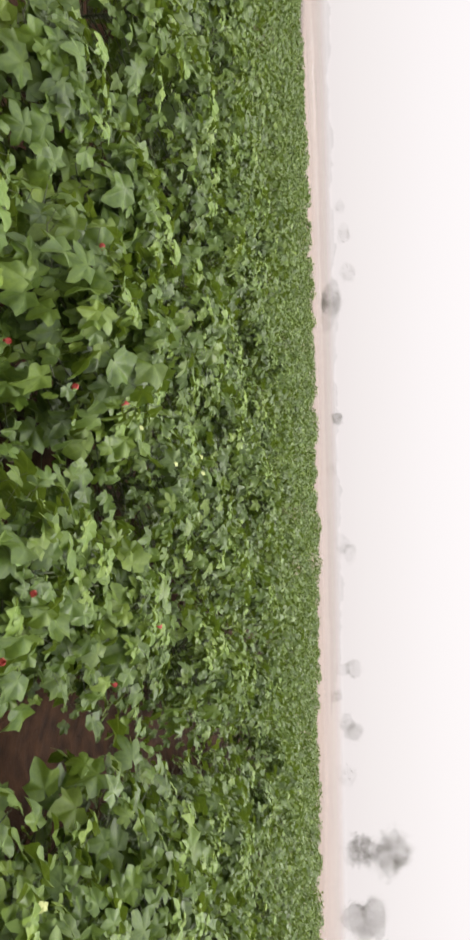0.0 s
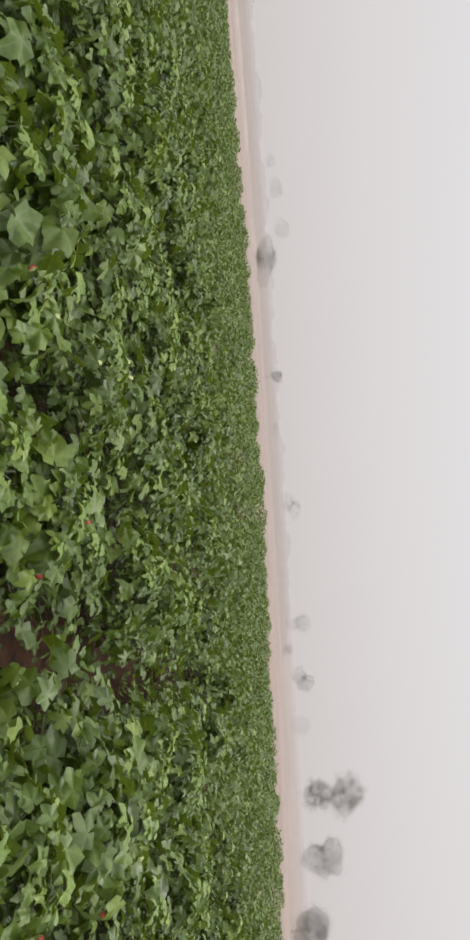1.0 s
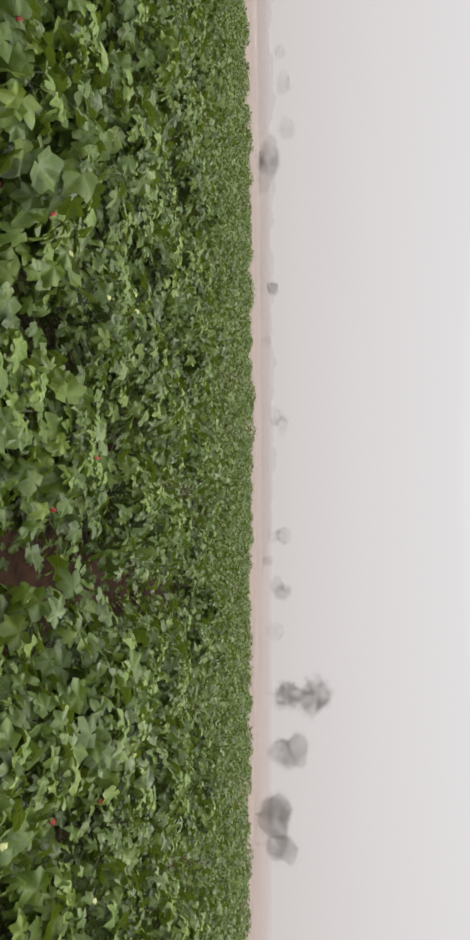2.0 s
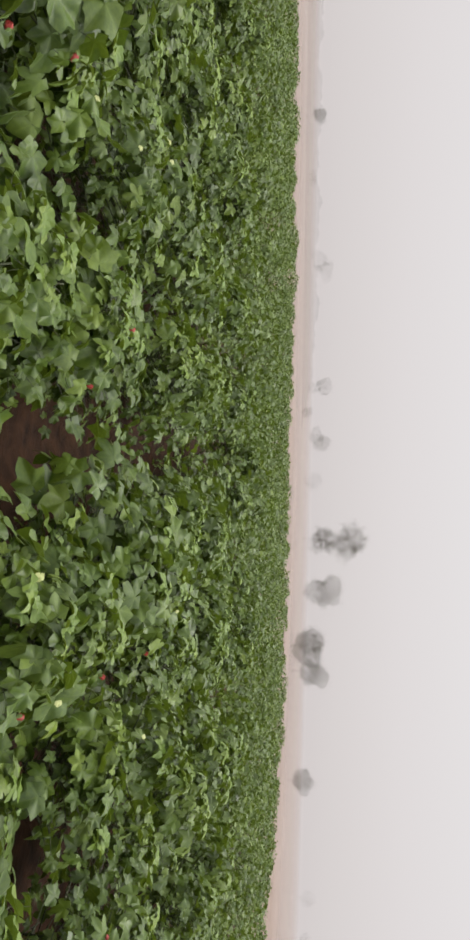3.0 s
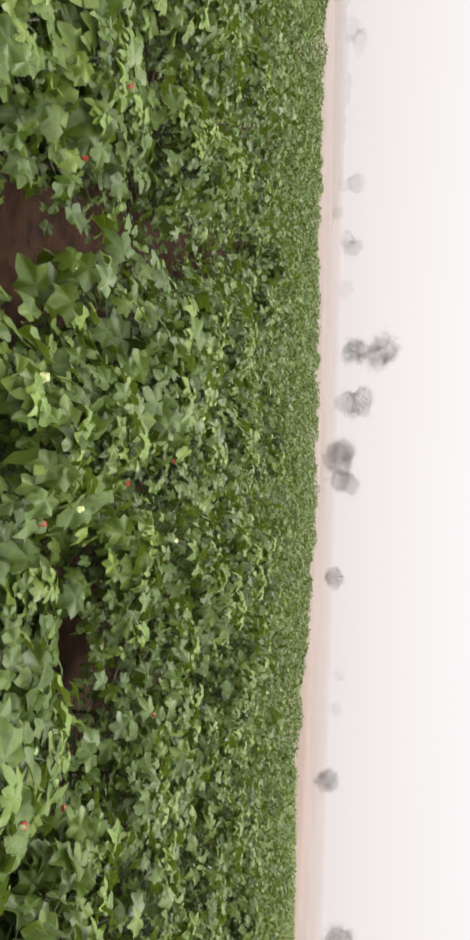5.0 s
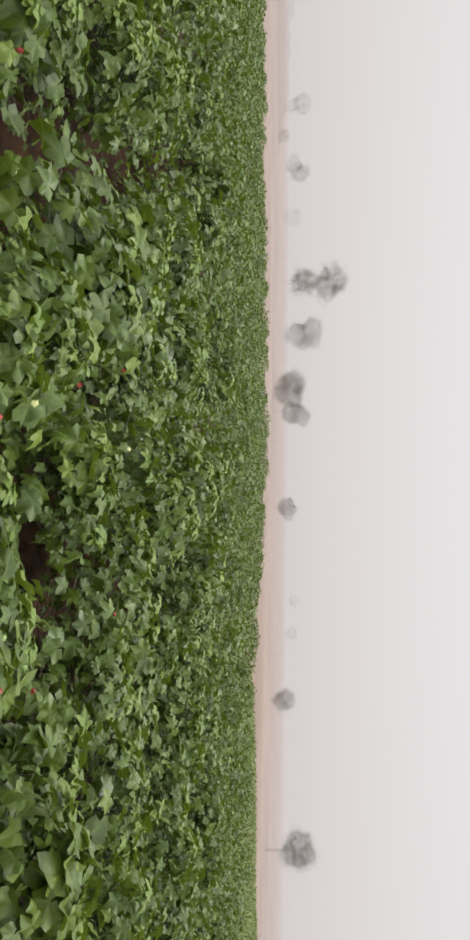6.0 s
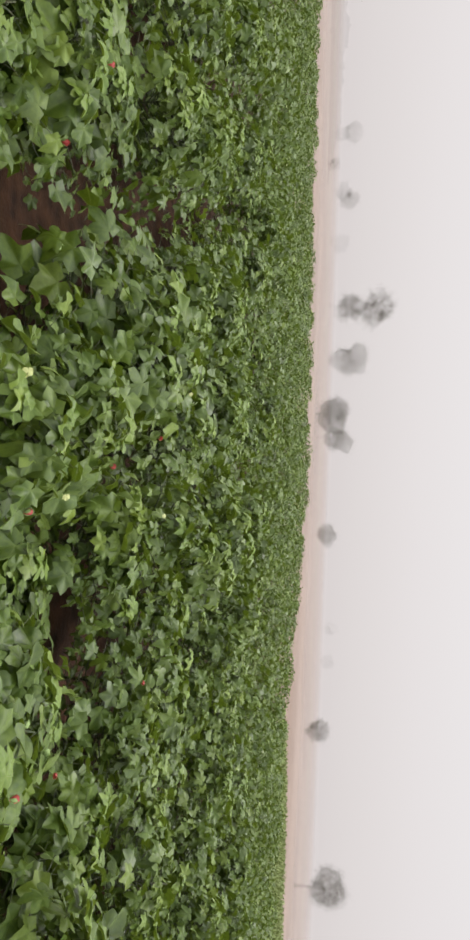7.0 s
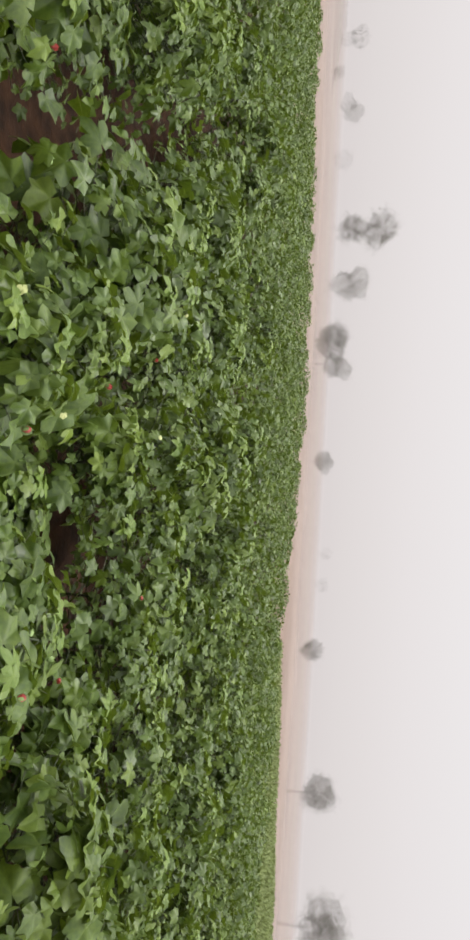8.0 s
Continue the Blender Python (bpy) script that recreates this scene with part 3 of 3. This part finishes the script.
def crown_mass(balls, nr):
    """The body of a crown: the outer skin of many overlapping clumps. Its last vertex is its middle."""
    mids, sizes = [], []
    for c, w, h in balls:
        d = nr.normal(size=(16, 3))
        d /= np.linalg.norm(d, axis=1)[:, None]
        r = np.array((w, w, h))
        mids += [np.array(c)] + list(np.array(c) + r * d * 0.66)
        sizes += [r * 0.74] + list(r * nr.uniform(0.24, 0.50, 16)[:, None])
    heavy = np.array([w * w * h for c, w, h in balls])
    mid = (np.array([tuple(c) for c, w, h in balls]) * heavy[:, None]).sum(0) / heavy.sum()
    far = np.full(len(GLOBE_WAYS), 0.1)
    for m, z in zip(mids, sizes):
        o, d = (mid - m) / z, GLOBE_WAYS / z
        a, b, c = (d * d).sum(1), d @ o, o @ o - 1
        root = b * b - a * c
        far = np.maximum(far, np.where(root > 0, (np.sqrt(np.maximum(root, 0)) - b) / a, 0))
    rough = np.array([noise.fractal(Vector(w) * 7 + Vector((mid[0], 0, mid[2])), 0.8, 2.0, 3) for w in GLOBE_WAYS])
    far = far * (1 + 0.06 * rough)
    v = np.concatenate([mid + GLOBE_WAYS * far[:, None], mid[None]])
    return v, GLOBE_FACES


def tree(pan, dist, lumps, label, name="tree", spiky=0.0, thick=0.6, seed=0, trunk=0.08, tiers=0):
    """A tree at a bearing and distance. lumps: parts of the crown as (degrees across, degrees of height, half width, half height). thick: how much of the sky the crown shuts out. tiers: the first lumps, which stand apart below."""
    rng = random.Random(seed)
    foot = place_at(pan, dist)
    right = Vector((math.cos(radians(pan)), -math.sin(radians(pan)), 0))
    deep = Vector((right.y * -1, right.x, 0))
    deg = dist * math.tan(radians(1.0))
    root = new(name)
    root.matrix_basis = Matrix.Translation(foot)
    tagged(root, label, "bush" if name == "bush" else "tree", "trees beyond the field")
    balls = [(right * (u * deg) + Vector((0, 0, EYE + h * deg)), w * deg * 1.17, t * deg * 1.17) for u, h, w, t in lumps]
    low = min(b[0].z - b[2] for b in balls)
    bend = right * rng.uniform(-0.1, 0.1)
    fork = bend + Vector((0, 0, max(0.3, low + 0.25 * balls[0][2])))
    wood = [tube([(0, 0, -0.1), bend * 0.6 + Vector((0, 0, fork.z * 0.5)), fork], [trunk * 1.4, trunk, trunk * 0.8], 8)]
    for c, w, h in balls:   # limbs that fork inside the crown
        wood.append(tube([fork, fork.lerp(c, 0.3) + Vector((0, 0, 0.05)), fork.lerp(c, 0.5)], [trunk * 0.3, trunk * 0.2, trunk * 0.1], 5))
    v, f = joined(wood)
    # trunk left mostly see-through, for the haze before it
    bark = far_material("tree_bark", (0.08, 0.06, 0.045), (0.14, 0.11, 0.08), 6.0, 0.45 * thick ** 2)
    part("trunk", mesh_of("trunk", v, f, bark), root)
    body = 0.42 * thick * (1 - 1.5 * spiky)   # haze over the crown: see-through inner mass takes this share, sparse leaves the rest
    hazed = far_material("hazed_crown", (0.07, 0.064, 0.05), (0.105, 0.096, 0.075), 1.5, 1 - math.sqrt(1 - body))
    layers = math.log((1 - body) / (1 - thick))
    nr = np.random.default_rng(seed)
    leaf = 0.00026 * dist
    for k in range(2 if tiers else 1):
        mass = [b for i, b in enumerate(balls) if (i >= tiers) == bool(k) or not tiers]
        v, f = crown_mass(mass, nr)
        mid, skin = v[-1], v[:-1] - v[-1]
        inner = 0.88 - 0.6 * spiky
        part("crown", mesh_of("crown", mid + skin * inner, f, hazed), root, "dim crown body, see-through to stand for haze")
        # sprigs run from the middle out past the body
        sprigs = int(700 - 1500 * spiky)
        w = nr.integers(0, len(skin), sprigs)
        tip = nr.uniform(0.9 - 0.4 * spiky, 1.06 + 0.3 * spiky, sprigs)
        tries = 160000
        k2 = nr.integers(0, sprigs, tries)
        if not spiky:
            w, tip = nr.integers(0, len(skin), tries), nr.uniform(0.9, 1.08, tries)
            k2 = np.arange(tries)
        P = skin[w[k2]] * (tip[k2] * nr.random(tries) ** 0.31)[:, None]
        P += nr.normal(size=P.shape) * np.linalg.norm(skin, axis=1).mean() * (0.06 + 0.05 * spiky)
        flat = np.stack([P @ np.array(right), P[:, 2]], 1)
        cell = 0.0022 * dist
        spread = len(np.unique(np.floor(flat / cell), axis=0)) * cell * cell
        P = P[:int(layers * spread / (1.1 * leaf * leaf))]
        Z = np.array((-math.sin(radians(pan)), -math.cos(radians(pan)), 0.35)) + nr.normal(size=P.shape) * 0.12
        Z /= np.linalg.norm(Z, axis=1)[:, None]
        X = np.cross(Z, nr.normal(size=P.shape))
        X /= np.linalg.norm(X, axis=1)[:, None]
        lv, lf = scatter(mid + P, X, Z, leaf * nr.uniform(0.7, 1.3, len(P)), SMALL_LEAF)
        tagged(part("foliage", mesh_of("foliage", lv, lf, TREE_LEAF), root, "ragged leaves, set sparse for the grey of fog"), kind="stuff")
    return root


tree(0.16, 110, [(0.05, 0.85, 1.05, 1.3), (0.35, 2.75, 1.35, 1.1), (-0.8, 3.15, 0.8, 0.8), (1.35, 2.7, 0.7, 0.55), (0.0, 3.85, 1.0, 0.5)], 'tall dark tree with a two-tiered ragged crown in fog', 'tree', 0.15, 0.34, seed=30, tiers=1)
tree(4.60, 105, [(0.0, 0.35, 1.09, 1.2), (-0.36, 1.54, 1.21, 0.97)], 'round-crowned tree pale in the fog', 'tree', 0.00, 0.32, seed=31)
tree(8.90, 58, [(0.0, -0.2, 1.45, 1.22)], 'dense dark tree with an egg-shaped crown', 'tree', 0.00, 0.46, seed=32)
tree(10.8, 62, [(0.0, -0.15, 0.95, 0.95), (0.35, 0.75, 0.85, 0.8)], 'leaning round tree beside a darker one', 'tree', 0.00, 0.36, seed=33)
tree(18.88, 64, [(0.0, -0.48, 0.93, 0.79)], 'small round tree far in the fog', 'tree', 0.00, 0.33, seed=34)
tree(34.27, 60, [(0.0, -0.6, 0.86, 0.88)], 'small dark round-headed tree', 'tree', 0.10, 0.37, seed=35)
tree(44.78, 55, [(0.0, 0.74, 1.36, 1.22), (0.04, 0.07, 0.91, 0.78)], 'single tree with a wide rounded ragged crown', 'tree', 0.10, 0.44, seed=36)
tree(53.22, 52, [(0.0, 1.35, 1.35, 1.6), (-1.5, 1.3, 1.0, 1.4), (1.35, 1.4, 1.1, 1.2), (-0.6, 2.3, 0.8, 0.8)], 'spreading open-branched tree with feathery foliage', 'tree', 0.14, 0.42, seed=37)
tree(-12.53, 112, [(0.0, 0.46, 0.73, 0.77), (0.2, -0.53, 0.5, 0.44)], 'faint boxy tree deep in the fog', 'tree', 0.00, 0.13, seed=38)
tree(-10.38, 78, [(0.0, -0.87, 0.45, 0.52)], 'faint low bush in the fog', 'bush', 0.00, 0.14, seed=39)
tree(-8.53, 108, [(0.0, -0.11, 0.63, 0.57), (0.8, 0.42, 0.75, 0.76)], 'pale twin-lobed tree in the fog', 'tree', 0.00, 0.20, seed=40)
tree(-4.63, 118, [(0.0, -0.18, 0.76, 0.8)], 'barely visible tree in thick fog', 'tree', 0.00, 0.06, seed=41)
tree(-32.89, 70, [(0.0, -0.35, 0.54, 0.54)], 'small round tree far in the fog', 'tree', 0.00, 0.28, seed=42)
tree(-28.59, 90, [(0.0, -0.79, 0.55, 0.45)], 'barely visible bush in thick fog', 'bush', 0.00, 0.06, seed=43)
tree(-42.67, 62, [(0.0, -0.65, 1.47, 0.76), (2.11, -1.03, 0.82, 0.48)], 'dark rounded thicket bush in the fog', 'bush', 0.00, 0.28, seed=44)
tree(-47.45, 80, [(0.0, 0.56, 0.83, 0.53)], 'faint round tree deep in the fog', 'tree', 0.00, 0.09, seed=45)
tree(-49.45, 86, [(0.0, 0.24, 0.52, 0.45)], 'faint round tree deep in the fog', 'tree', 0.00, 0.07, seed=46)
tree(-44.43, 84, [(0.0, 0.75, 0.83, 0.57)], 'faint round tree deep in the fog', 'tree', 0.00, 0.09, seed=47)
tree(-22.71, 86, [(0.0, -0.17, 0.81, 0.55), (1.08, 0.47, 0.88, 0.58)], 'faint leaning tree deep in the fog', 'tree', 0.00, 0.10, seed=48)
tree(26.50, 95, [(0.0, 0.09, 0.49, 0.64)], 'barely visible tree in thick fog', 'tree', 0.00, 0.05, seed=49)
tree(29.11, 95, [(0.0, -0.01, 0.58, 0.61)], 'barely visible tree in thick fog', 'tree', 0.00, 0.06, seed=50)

# ---- a hedge and a pale track past the field's far corner ----
hedge_rng = np.random.default_rng(70)
n, ring = 560, 8
pan = np.linspace(-72, -9, n)
rise = (1.3 + 0.2 * np.sin(pan * 0.9) + 0.12 * np.sin(pan * 2.3 + 1) + 0.06 * np.sin(pan * 5.1) + hedge_rng.normal(0, 0.05, n)) * np.clip((-pan - 9) / 6, 0.1, 1)
turn = np.linspace(0, 2 * math.pi, ring, endpoint=False)
out = 72 + 0.7 * np.cos(turn)[None, :] * (1 + hedge_rng.normal(0, 0.08, (n, ring)))
up = rise[:, None] * (0.48 + 0.5 * np.sin(turn)[None, :] * (1 + hedge_rng.normal(0, 0.06, (n, ring))))
w = np.radians(pan)[:, None]
P = np.stack([out * np.sin(w), out * np.cos(w), up], 2).reshape(-1, 3)
q = (np.arange(n - 1)[:, None] * ring + np.arange(ring)[None, :]).ravel()
r = (np.arange(n - 1)[:, None] * ring + (np.arange(ring)[None, :] + 1) % ring).ravel()
hedge_tris = np.concatenate([np.stack([q, r, r + ring], 1), np.stack([q, r + ring, q + ring], 1)])
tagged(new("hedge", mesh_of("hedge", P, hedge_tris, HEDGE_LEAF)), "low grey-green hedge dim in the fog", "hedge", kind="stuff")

verts, tris = [], []
for i in range(60):
    pan = -62 + i * 0.42
    w = 2.6 * min(1.0, (60 - i) / 25 + 0.15)
    for d in (62.0 + 0.5 * math.sin(i * 0.4), 62.0 + w + 0.4 * math.sin(i * 0.33)):
        q = place_at(pan, d)
        verts.append((q.x, q.y, 0.03))
    if i:
        k = 2 * i
        tris += [(k - 2, k, k + 1), (k - 2, k + 1, k - 1)]
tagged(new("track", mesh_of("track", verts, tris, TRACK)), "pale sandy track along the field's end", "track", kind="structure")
